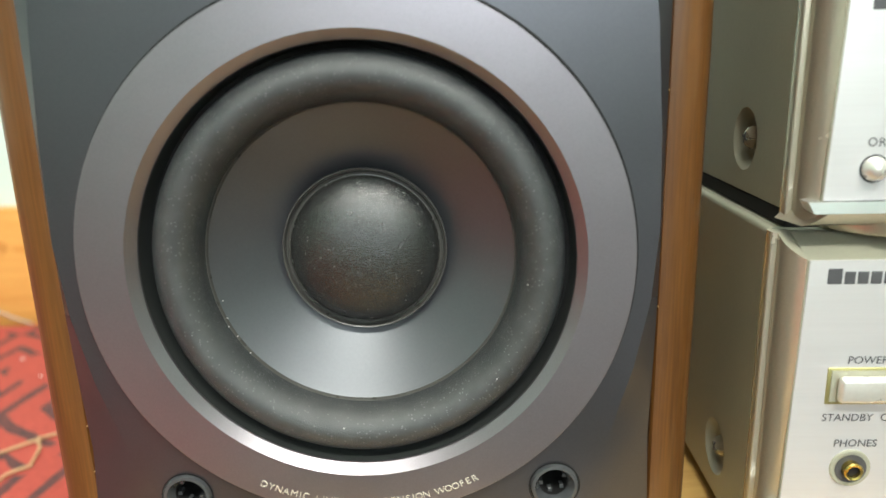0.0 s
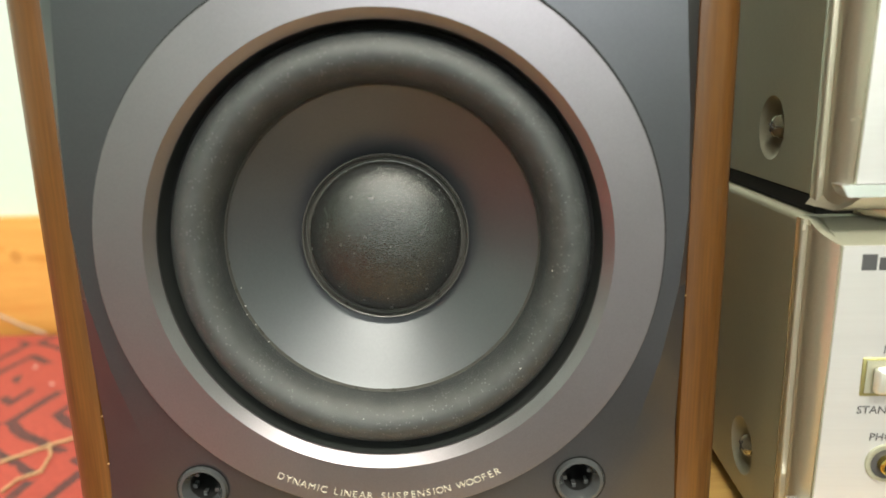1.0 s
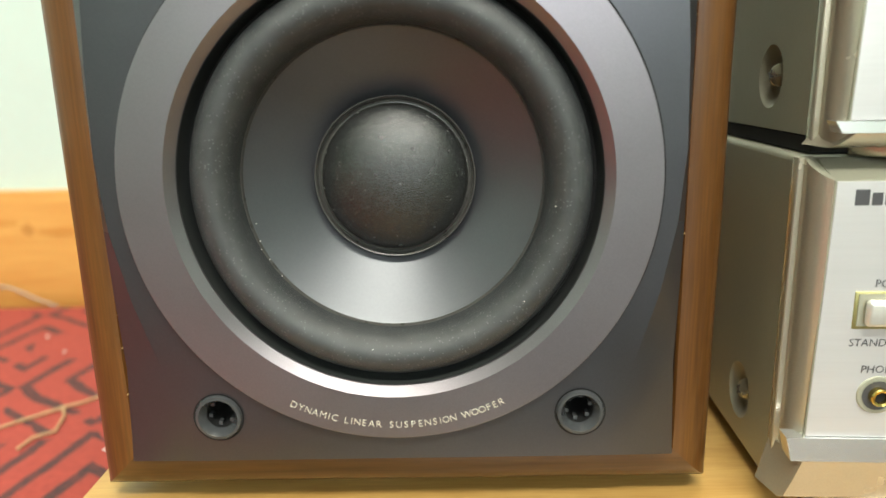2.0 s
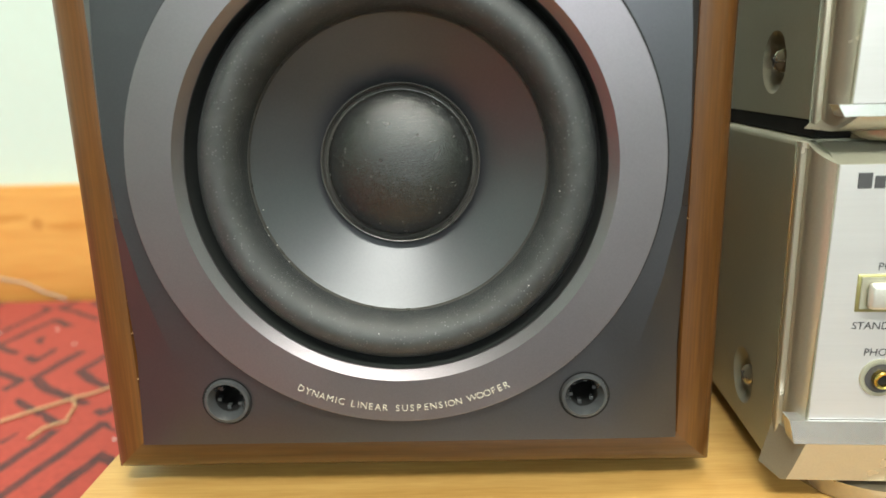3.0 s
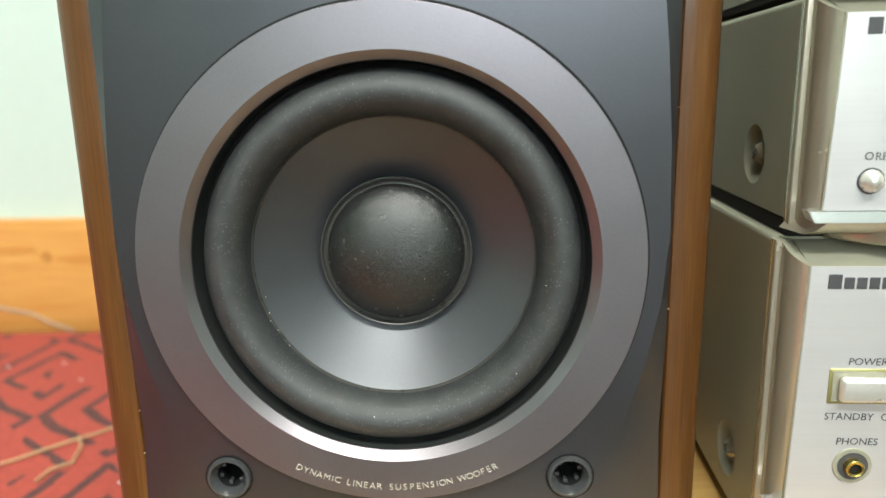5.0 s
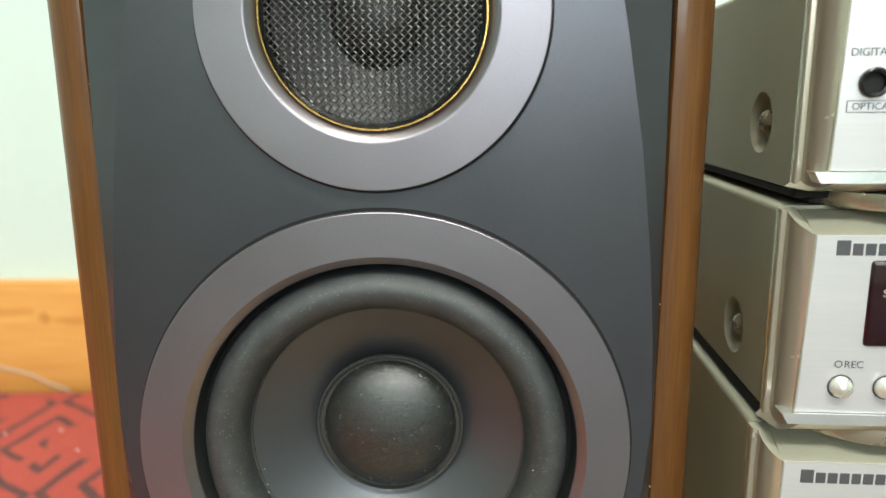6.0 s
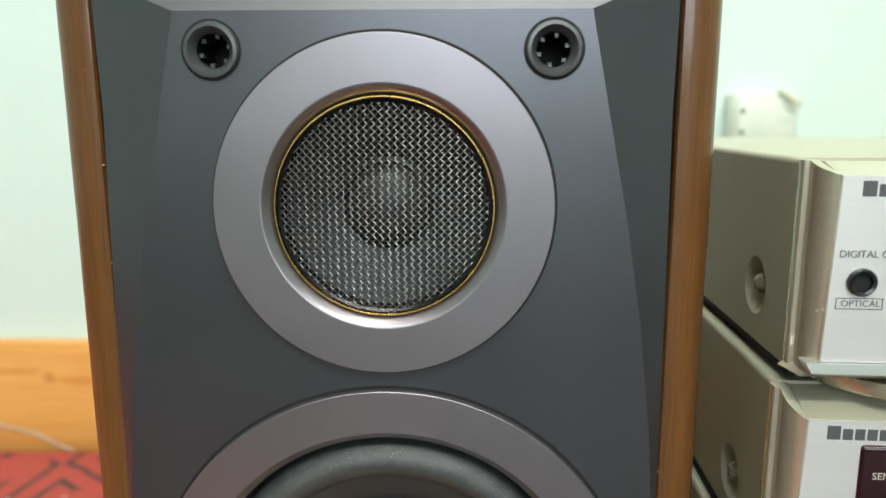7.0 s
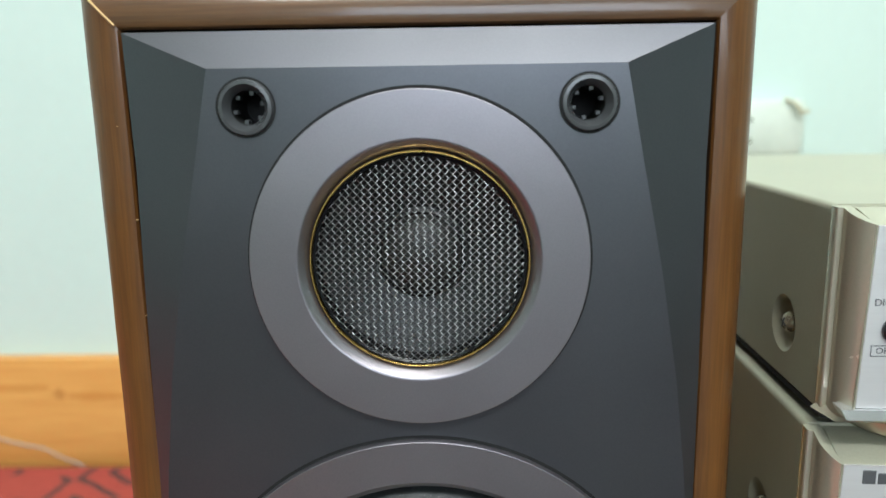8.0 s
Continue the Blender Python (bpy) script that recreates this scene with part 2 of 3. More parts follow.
def tube(points, radius, sides=6, bm=None):
    """A round strand through points."""
    bm = bm or bmesh.new()
    points = [Vector(p) for p in points]
    last = None
    for i, p in enumerate(points):
        way = (points[min(i + 1, len(points) - 1)] - points[max(i - 1, 0)]).normalized()
        side = way.cross(Vector((0, 0, 1)))
        side = side.normalized() if side.length > 1e-4 else Vector((1, 0, 0))
        up = side.cross(way)
        ring = [bm.verts.new(p + radius * (math.cos(a) * side + math.sin(a) * up)) for a in (2 * math.pi * k / sides for k in range(sides))]
        if last:
            for k in range(sides):
                bm.faces.new((last[k], last[(k + 1) % sides], ring[(k + 1) % sides], ring[k]))
        else:
            bm.faces.new(ring)
        last = ring
    bm.faces.new(list(reversed(last)))
    return bm


def text_mesh(words, size, material, spacing=1.0, shear=0.0):
    curve = bpy.data.curves.new("lettering", "FONT")
    curve.body, curve.size, curve.extrude = words, size, 0.00006
    curve.offset = -0.007 * size
    curve.space_character, curve.shear, curve.resolution_u = spacing, shear, 3
    ob = bpy.data.objects.new("lettering", curve)
    scene.collection.objects.link(ob)
    bpy.context.view_layer.update()
    me = bpy.data.meshes.new_from_object(ob.evaluated_get(bpy.context.evaluated_depsgraph_get()))
    bpy.data.objects.remove(ob)
    me.materials.clear()
    me.materials.append(material)
    return me


# ---- the room ----
FLOOR, SHELF, WALL = -0.092, -0.006, 0.481


def structure(name, bm, material, label):
    return tagged(part(name, bm, material), label, name.split("_")[0], kind="structure")


structure("floor", box(-2.6, 3.2, -2.7, WALL + 0.1, FLOOR - 0.1, FLOOR), FLOORM, "brown wooden floor partly under a red rug")
structure("wall_north", box(-2.6, 3.2, WALL, WALL + 0.12, FLOOR, 2.35), WALLM, "pale mint painted plaster wall behind the speaker")
structure("wall_south", box(-2.6, 3.2, -2.82, -2.7, FLOOR, 2.35), WALLM, "plain pale mint wall behind the camera")
# unseen window, added round the front area lamp; the wall behind is solid
win = tagged(thing("window_1", (0.25, -2.68, 0.40), "plain white window frame added on the unseen far wall", "window"), kind="structure")
for x0, x1, z0, z1 in ((-0.76, -0.70, 0, 1.16), (0.70, 0.76, 0, 1.16), (-0.70, 0.70, 1.10, 1.16), (-0.70, 0.70, 0, 0.06)):
    part("window_frame", box(x0, x1, -0.019, 0.045, z0, z1, 0.003), CEILM, win)
structure("wall_west", box(-2.72, -2.6, -2.82, WALL + 0.12, FLOOR, 2.35), WALLM, "plain pale mint side wall of the room")
structure("wall_east", box(3.2, 3.32, -2.82, WALL + 0.12, FLOOR, 2.35), WALLM, "plain pale mint side wall by the components")
structure("ceiling", box(-2.72, 3.32, -2.82, WALL + 0.12, 2.35, 2.45), CEILM, "plain white ceiling over the room")
skirt = structure("baseboard", box(-2.6, 3.2, WALL - 0.016, WALL - 0.0005, FLOOR + 0.0005, 0.0297, 0.002), BOARD, "varnished knotty pine skirting board along the wall")

# knots and darker streaks lie in the face of the board
for name, kx, kz, kw, kh, m in (("knot", -0.392, -0.007, 0.006, 0.0055, KNOT), ("knot", -0.62, 0.0, 0.01, 0.006, KNOT),
                                ("streak", -0.352, -0.010, 0.030, 0.0045, STREAK), ("streak", -0.432, -0.001, 0.032, 0.0040, STREAK), ("streak", -0.28, -0.004, 0.026, 0.0035, STREAK)):
    bm = lathe([(0, 0), (0.6, 0), (1.0, 0.0)], 28)
    for v in bm.verts:
        wave = noise.noise((v.co.x * 2.3, kx * 40, v.co.z * 2.0)) * 0.35
        v.co = Vector((kx + v.co.x * kw, WALL - 0.0163, kz + (v.co.z + wave) * kh))
    part(name, bm, m, skirt)

rug = tagged(part("rug", box(-1.3, -0.112, -0.34, WALL - 0.022, FLOOR + 0.0003, FLOOR + 0.009, 0.003), RUG), "worn red pile rug with charcoal zigzag lines on the floor", "rug")

# loose strands
RUGTOP = FLOOR + 0.0095


def strand(name, points, radius, material, label):
    pts = []
    for (x0, y0, z0), (x1, y1, z1) in zip(points, points[1:]):
        for k in range(6):
            f = k / 6
            pts.append((x0 + (x1 - x0) * f + random.uniform(-1, 1) * 0.0006, y0 + (y1 - y0) * f + random.uniform(-1, 1) * 0.0006, z0 + (z1 - z0) * f))
    pts.append(points[-1])
    return tagged(part(name, tube(pts, radius), material), label, "string")


strand("straw_string", [(-0.345, 0.168, RUGTOP + 0.002), (-0.276, 0.197, RUGTOP + 0.001), (-0.252, 0.223, RUGTOP + 0.001), (-0.234, 0.240, RUGTOP + 0.001), (-0.214, 0.262, RUGTOP + 0.001)], 0.0010, STRAW, "long frayed straw-coloured string lying on the red rug")
strand("straw_string", [(-0.243, 0.231, RUGTOP + 0.002), (-0.237, 0.220, RUGTOP + 0.001), (-0.231, 0.199, RUGTOP + 0.001), (-0.241, 0.190, RUGTOP + 0.001), (-0.242, 0.177, RUGTOP + 0.001)], 0.0009, STRAW, "short curled straw-coloured string end on the red rug")
strand("cord", [(-0.56, WALL - 0.0175, -0.020), (-0.50, WALL - 0.0175, -0.041), (-0.445, WALL - 0.0175, -0.059), (-0.413, WALL - 0.0175, -0.066), (-0.392, WALL - 0.020, -0.076), (-0.369, WALL - 0.026, RUGTOP + 0.001)], 0.0012, CORD, "thin grey cord sagging along the pine skirting board")
for x, y in ((-0.189, 0.175), (-0.331, 0.369), (-0.377, 0.362), (-0.297, 0.333)):
    b = lathe([(0, -0.0008), (0.0009, -0.0004), (0.0011, 0), (0.0007, 0.0005), (0, 0.0008)], 7, "z", (x, y, RUGTOP + 0.001))
    tagged(part("lint", b, LINT), "tiny white crumb of lint on the rug", "lint")

# wall socket
sock = thing("wall_socket", (0.2990, WALL, 0.2200), "off-white surface wall socket with a plug on the mint wall", "socket")
part("box", box(-0.029, 0.031, -0.022, -0.0005, 0.0, 0.052, 0.004), SOCKW, sock)
part("cover", box(-0.026, 0.028, -0.0255, -0.0215, 0.003, 0.049, 0.003), SOCKW, sock)
# flat dim discs painted as the shade in two holes
for hz in (0.016, 0.035):
    part("hole", lathe([(0, -0.0262), (0.0024, -0.0262), (0.0026, -0.0255)], 14, centre=(-0.021, 0, hz)), HOLE, sock)
part("clip", tube([(0.010, -0.024, 0.053), (0.017, -0.030, 0.049), (0.022, -0.032, 0.041), (0.029, -0.030, 0.042)], 0.0020, 6), CLIP, sock, "yellowed bent plastic clip")

# ---- the bench ----
bench = thing("bench", (0.25, 0.19, FLOOR + 0.009), "low varnished pine bench under the speaker and components", "bench")
BO = (-0.25, -0.19, -FLOOR - 0.009)
part("top", box(-0.1065, 0.62, -0.055, 0.43, SHELF - 0.024, SHELF, 0.0015), PINE, bench, at=BO)
for lx in (-0.02, 0.52):
    part("support", box(lx, lx + 0.03, -0.02, 0.40, FLOOR + 0.0092, SHELF - 0.0242, 0.001), PINE, bench, at=BO)

# ---- the speaker ----
W2, ZB, ZT = 0.0828, 0.0128, 0.2885          # inner half width, bottom and top of the wooden front frame
FACEY, RINGY = -0.008, -0.0105               # front of the baffle, front of the rings
WZ, TZ = 0.0965, 0.2235                      # heights of the woofer and the tweeter
spk = thing("bookshelf_speaker", (0, 0.1, SHELF), "walnut-veneered two-way speaker with grey baffle and mesh tweeter", "speaker")
SO = (0, -0.1, -SHELF)


def sp(name, bm, material, parent=None, label=""):
    return part(name, bm, material, parent or spk, label, at=(0, 0, 0) if parent else SO)


# cabinet panels behind the frame
sp("side_panel", box(-0.0945, -0.0775, 0.0135, 0.252, 0.0185, 0.2835), WALNUT)
sp("side_panel", box(0.0775, 0.0945, 0.0135, 0.252, 0.0185, 0.2835), WALNUT)
sp("top_panel", box(-0.0945, 0.0945, 0.0135, 0.252, 0.2837, 0.3005), WALNUT_X)
sp("bottom_panel", box(-0.0945, 0.0945, 0.0135, 0.252, 0.0012, 0.0183), WALNUT_X)
sp("back_panel", box(-0.0773, 0.0773, 0.238, 0.250, 0.0187, 0.2833), BLACK)
for fx in (-0.078, 0.078):
    for fy in (0.045, 0.225):
        sp("foot", lathe([(0, SHELF), (0.0075, SHELF), (0.0085, SHELF + 0.0012), (0.008, 0.0012), (0, 0.0012)], 24, "z", (fx, fy, 0)), BLACK)

# mitred front frame: profile of (outward from the inner edge, depth)
PROF = [(0.0, 0.0135), (0.0, 0.0012), (0.0006, 0.0003), (0.0020, 0.0), (0.0045, 0.0001), (0.0070, 0.0006), (0.0095, 0.0018), (0.0116, 0.0038), (0.0130, 0.0066), (0.0137, 0.0105), (0.0137, 0.0135)]


def bar(side):
    bm = bmesh.new()
    rows = []
    n = 24
    for u, v in PROF:
        row = []
        for k in range(n + 1):
            f = k / n
            if side in "lr":
                s = -1 if side == "l" else 1
                lo, hi = ZB - u, ZT + u
                z = lo + (hi - lo) * f
                w = noise.noise((u * 90, z * 30, s * 3.0)) * 0.00022 if 0 < k < n else 0
                row.append(bm.verts.new((s * (W2 + u + w), v, z)))
            else:
                lo, hi = -W2 - u, W2 + u
                z = ZB - u if side == "b" else ZT + u
                x = lo + (hi - lo) * f
                w = noise.noise((x * 30, u * 90, 7.0)) * 0.00022 if 0 < k < n else 0
                row.append(bm.verts.new((x, v, z + w)))
        rows.append(row)
    for a, b in zip(rows, rows[1:] + rows[:1]):
        for i in range(n):
            bm.faces.new((a[i], a[i + 1], b[i + 1], b[i]))
    bm.faces.new([r[0] for r in rows])
    bm.faces.new([r[-1] for r in rows])
    return bm


sp("frame_side", bar("l"), WALNUT)
sp("frame_side", bar("r"), WALNUT)
sp("frame_bottom", bar("b"), WALNUT_X)
sp("frame_top", bar("t"), WALNUT_X)
# worn mitre at the upper corner
sp("chipped_mitre", tube([(-W2 - 0.0125, 0.0055, ZT + 0.0125), (-W2 - 0.008, 0.0008, ZT + 0.008), (-W2 - 0.004, -0.0002, ZT + 0.004), (-W2 - 0.0012, -0.0001, ZT + 0.001)], 0.00042, 5), CHIP, None, "bare chipboard showing at the worn corner")
# black boxes added as the shade in the gap behind the baffle's rim
for x0, x1, z0, z1 in ((-W2 + 0.0001, -W2 + 0.0030, ZB + 0.0001, ZT - 0.0001), (W2 - 0.0030, W2 - 0.0001, ZB + 0.0001, ZT - 0.0001), (-W2 + 0.0031, W2 - 0.0031, ZB + 0.0001, ZB + 0.0014), (-W2 + 0.0031, W2 - 0.0031, ZT - 0.0016, ZT - 0.0001)):
    sp("gap_shade", box(x0, x1, 0.0050, 0.0070, z0, z1), PIT)

# baffle: a raised face whose sides fall away to the frame
EDGE = [(0.0150, 0.0600), (0.042, 0.0675), (0.065, 0.0745), (0.085, 0.0785), (0.105, 0.0800), (0.130, 0.0792), (0.157, 0.0772), (0.188, 0.0735), (0.219, 0.0683), (0.250, 0.0620), (0.2770, 0.0566)]
SOCKETS = [(-0.053, 0.0292, 0.0070), (0.053, 0.0292, 0.0070), (-0.0464, 0.2666, 0.0077), (0.0466, 0.2666, 0.0077)]
bm = bmesh.new()
right = [bm.verts.new((w, FACEY, z)) for z, w in EDGE]
left = [bm.verts.new((-w, FACEY, z)) for z, w in EDGE]
loop = right + left[::-1]
fill = [bm.edges.new((loop[i], loop[(i + 1) % len(loop)])) for i in range(len(loop))]
for cx, cz, r, seg in [(0, WZ, 0.0700, 72), (0, TZ, 0.0445, 60)] + [(x, z, r * 0.86, 24) for x, z, r in SOCKETS]:
    ring = [bm.verts.new((cx + r * math.cos(2 * math.pi * i / seg), FACEY, cz + r * math.sin(2 * math.pi * i / seg))) for i in range(seg)]
    fill += [bm.edges.new((ring[i], ring[(i + 1) % seg])) for i in range(seg)]
bmesh.ops.triangle_fill(bm, use_beauty=True, use_dissolve=False, edges=fill)
RIM = W2 - 0.0016


def rim_y(w):
    return FACEY + 0.0022 + 0.26 * (RIM - w)


for s, col in ((1, right), (-1, left)):
    outer = [bm.verts.new((s * RIM, rim_y(w), zz)) for (_, w), zz in zip(EDGE, [ZB + 0.0010] + [z for z, _ in EDGE[1:-1]] + [ZT - 0.0012])]
    outer[-1].co.y -= 0.0030
    outer[0].co.y = FACEY + 0.0024
    back = [bm.verts.new((v.co.x, 0.02, v.co.z)) for v in outer]
    for i in range(len(col) - 1):
        bm.faces.new((col[i], col[i + 1], outer[i + 1], outer[i]))
        bm.faces.new((outer[i], outer[i + 1], back[i + 1], back[i]))
    if s == 1:
        keep = (outer, back)
bm.verts.ensure_lookup_table()
outer_l, back_l = outer, back
outer_r, back_r = keep
bm.faces.new((right[-1], left[-1], outer_l[-1], outer_r[-1]))
bm.faces.new((outer_r[-1], outer_l[-1], back_l[-1], back_r[-1]))
bm.faces.new((right[0], outer_r[0], outer_l[0], left[0]))
bm.faces.new((outer_r[0], back_r[0], back_l[0], outer_l[0]))
baffle = sp("baffle", bm, BAFFLE, None, "charcoal grey faceted plastic baffle")


def ring_at(name, prof, z, material, label="", seg=128, x=0.0, parent=None, closed=False):
    return sp(name, lathe(prof, seg, centre=(x, 0, z), closed=closed), material, parent, label)


# woofer
# flat black ring for the shade in the groove round the trim
ring_at("woofer_groove", [(0.0745, FACEY - 0.0002), (0.0728, FACEY - 0.0002)], WZ, PIT)
ring_at("woofer_ring", [(0.0735, FACEY + 0.002), (0.0735, RINGY + 0.0001), (0.07346, RINGY - 0.0001), (0.0733, RINGY - 0.0002), (0.0710, RINGY - 0.0002), (0.0702, RINGY - 0.0002), (0.0607, RINGY - 0.0002), (0.0582, RINGY + 0.0024), (0.0581, RINGY + 0.0031)], WZ, RING, "satin grey trim ring with printed lettering")
ring_at("gasket", [(0.0582, RINGY + 0.0030), (0.0580, 0.0006), (0.0577, 0.0012)], WZ, GASKET)
# floor coloured black for the shade deep in the gap
ring_at("gap_floor", [(0.0578, 0.0011), (0.0560, 0.0013), (0.0545, 0.0030)], WZ, PIT)
roll = []
for k in range(21):
    a = math.pi * k / 20
    roll.append((0.04955 + 0.00655 * math.cos(a), -0.0010 + 0.0018 * k / 20 - 0.0095 * math.sin(a) ** 0.9))
ring_at("surround", [(0.0564, 0.0010), (0.0562, -0.0004)] + roll + [(0.0428, 0.0012)], WZ, FOAM, "dusty black foam surround")
cone = [(0.0432 - 0.0190 * k / 14, 0.0009 + 0.0122 * (k / 14) ** 0.97) for k in range(15)]
ring_at("lip", [(0.0433, 0.0004), (0.0429, 0.0003), (0.0426, 0.0008), (0.0425, 0.0016)], WZ, GLUE)
ring_at("cone", cone + [(0.021, 0.0148)], WZ, CONE, "smooth black woofer cone")
ring_at("cap_rim", [(0.0239, 0.0116), (0.0239, 0.0099), (0.0237, 0.0096), (0.0234, 0.0098), (0.0230, 0.0114), (0.0225, 0.0118), (0.0220, 0.0113), (0.0214, 0.0112)], WZ, GLUE)
ring_at("dust_cap", [(0.0218 * math.cos(a), 0.0117 - 0.0102 * math.sin(a)) for a in (math.pi / 2 * k / 14 for k in range(15))], WZ, DOME, "dusty black domed cap")

# lettering along the lower part of the ring
words = "DYNAMIC LINEAR SUSPENSION WOOFER"
R0 = 0.0690
advance = {" ": 0.70, "I": 0.50, "M": 1.15, "W": 1.30, "E": 0.92, "F": 0.88, "L": 0.86, "S": 0.95}
total = sum(advance.get(c, 1.0) for c in words)
along = 0.0
lettering = sp("lettering", box(-0.0001, 0.0001, RINGY - 0.0001, RINGY, WZ - R0, WZ - R0 + 0.0001), PRINT, None, "pale printed words on the trim ring")
for c in words:
    step = advance.get(c, 1.0)
    a = ((along + step / 2) / total - 0.5) * radians(53.0)
    along += step
    if c == " ":
        continue
    me = text_mesh(c, 0.0029, PRINT)
    wide = max(v.co.x for v in me.vertices) + min(v.co.x for v in me.vertices)
    m = Matrix.Translation((R0 * math.sin(a), RINGY - 0.00026, WZ - R0 * math.cos(a))) @ Matrix.Rotation(-a, 4, "Y") @ pose(0, 0, 0, 90) @ Matrix.Translation((-wide / 2, -0.0012, 0))
    ob = new("letter", me)
    ob.parent = lettering
    ob.matrix_basis = m

# tweeter
# black ring again, the groove's shade painted flat on the baffle
ring_at("tweeter_groove", [(0.0485, FACEY - 0.0002), (0.0468, FACEY - 0.0002)], TZ, PIT)
ring_at("tweeter_ring", [(0.0475, FACEY + 0.002), (0.0475, RINGY), (0.04746, RINGY - 0.0002), (0.0473, RINGY - 0.0003), (0.0456, RINGY - 0.0003), (0.0448, RINGY - 0.0003), (0.0346, RINGY - 0.0003), (0.0342, RINGY - 0.0003), (0.0337, RINGY), (0.0312, RINGY + 0.0030), (0.0308, RINGY + 0.0040)], TZ, RING, "satin grey tweeter trim ring")
ring_at("gold_ring", [(0.0308 + 0.00045 * math.cos(a), RINGY + 0.0023 + 0.0007 * math.sin(a)) for a in (2 * math.pi * k / 10 for k in range(10))], TZ, GOLD, "thin gold ring round the mesh", closed=True)
ring_at("mesh_seat", [(0.0303, RINGY + 0.0030), (0.0294, RINGY + 0.0036), (0.0292, 0.002)], TZ, BLACK)
ring_at("tweeter_plate", [(0.0293, -0.001), (0.0240, 0.0015), (0.0150, 0.0045), (0.0135, 0.0050)], TZ, TWEETER)
ring_at("tweeter_surround", [(0.0140, 0.0050), (0.0134, 0.0036), (0.0125, 0.0030), (0.0115, 0.0040)], TZ, TWEETER)
ring_at("tweeter_dome", [(0.0118 * math.cos(a), 0.0042 - 0.0060 * math.sin(a)) for a in (math.pi / 2 * k / 10 for k in range(11))], TZ, SILK)

# woven grille, wires on both diagonals
bm = bmesh.new()
RM, PITCH = 0.0294, 0.00150
count = int(RM / PITCH)
for way in (1, -1):
    for i in range(-count, count + 1):
        off = i * PITCH
        half = math.sqrt(max(RM * RM - off * off, 0))
        if half < 0.003:
            continue
        j0, j1 = math.ceil(-half / (PITCH / 2)), math.floor(half / (PITCH / 2))
        pts = []
        for j in range(j0, j1 + 1):
            s = j * PITCH / 2
            weave = 0.00026 * math.cos(math.pi * s / PITCH + math.pi * i + (0 if way == 1 else math.pi))
            x, z = (s + way * off) * 0.70711, (way * s - off) * 0.70711
            rr = math.hypot(x, z) / RM
            pts.append((x, RINGY + 0.0012 + weave - 0.0009 * (1 - rr * rr) + 0.0008 * rr ** 8, TZ + z))
        if len(pts) > 3:
            tube(pts, 0.000155, 5, bm)
grille = sp("mesh_grille", bm, WIRE, None, "woven steel wire mesh over the tweeter")

# lint caught on the cone and chips along the frame
for deg, r, d in ((203, 0.0424, 0.0010), (206, 0.0430, 0.0002), (211, 0.0426, 0.0006), (219, 0.0428, 0.0003), (196, 0.0415, 0.0014), (262, 0.0470, -0.0093), (318, 0.0490, -0.0096), (352, 0.0455, -0.0079)):
    a = radians(deg)
    sp("lint", lathe([(0, -0.0003), (0.00018, -0.0001), (0.00024, 0), (0, 0.0002)], 5, centre=(r * math.cos(a), d, WZ + r * math.sin(a))), LINT)
for x, z, r in ((-W2 - 0.0003, 0.048, 0.0004), (-W2 - 0.0003, 0.0585, 0.0003), (-W2 - 0.0004, 0.033, 0.0004), (W2 + 0.0003, 0.080, 0.0004), (W2 + 0.0003, 0.140, 0.0003), (-W2 - 0.0002, 0.235, 0.0004), (-W2 - 0.0002, 0.206, 0.0003), (0.057, ZT + 0.0068, 0.0006), (-0.086, 0.262, 0.0003)):
    sp("chip", lathe([(0, -0.0006), (r * 0.6, -0.0003), (r * 0.8, 0.0006), (0, 0.0008)], 6, centre=(x, 0.0004, z)), CHIP)

# grille sockets
for x, z, r in SOCKETS:
    s = sp("grille_socket", lathe([(r, FACEY + 0.002), (r, FACEY - 0.0004), (r * 0.94, FACEY - 0.0012), (r * 0.82, FACEY - 0.0013), (r * 0.64, FACEY + 0.0008), (r * 0.60, FACEY + 0.0016)], 40, centre=(x, 0, z)), SOCKET)
    # black ring for the dark outline, black cup for the shade inside
    sp("socket_edge", lathe([(r * 1.07, FACEY - 0.0003), (r * 0.985, FACEY - 0.0003)], 40, centre=(x, 0, z)), PIT, s)
    sp("socket_hole", lathe([(0, 0.009), (r * 0.60, 0.009), (r * 0.605, FACEY + 0.0015)], 24, centre=(x, 0, z)), PIT, s)
    for k in range(6):
        a = math.pi * k / 3 + 0.3
        q = r * 0.52
        cx, cz = x + q * math.cos(a), z + q * math.sin(a)
        sp("prong", box(cx - 0.0006, cx + 0.0006, FACEY + 0.0030, FACEY + 0.0055, cz - 0.0006, cz + 0.0006, 0.0001, 1), SOCKET, s)


# ---- the stack of components ----
DISH = 0.0098
INSET, BACK = 0.0043, 0.0150           # side sheet in from the bezel, depth of the bezel


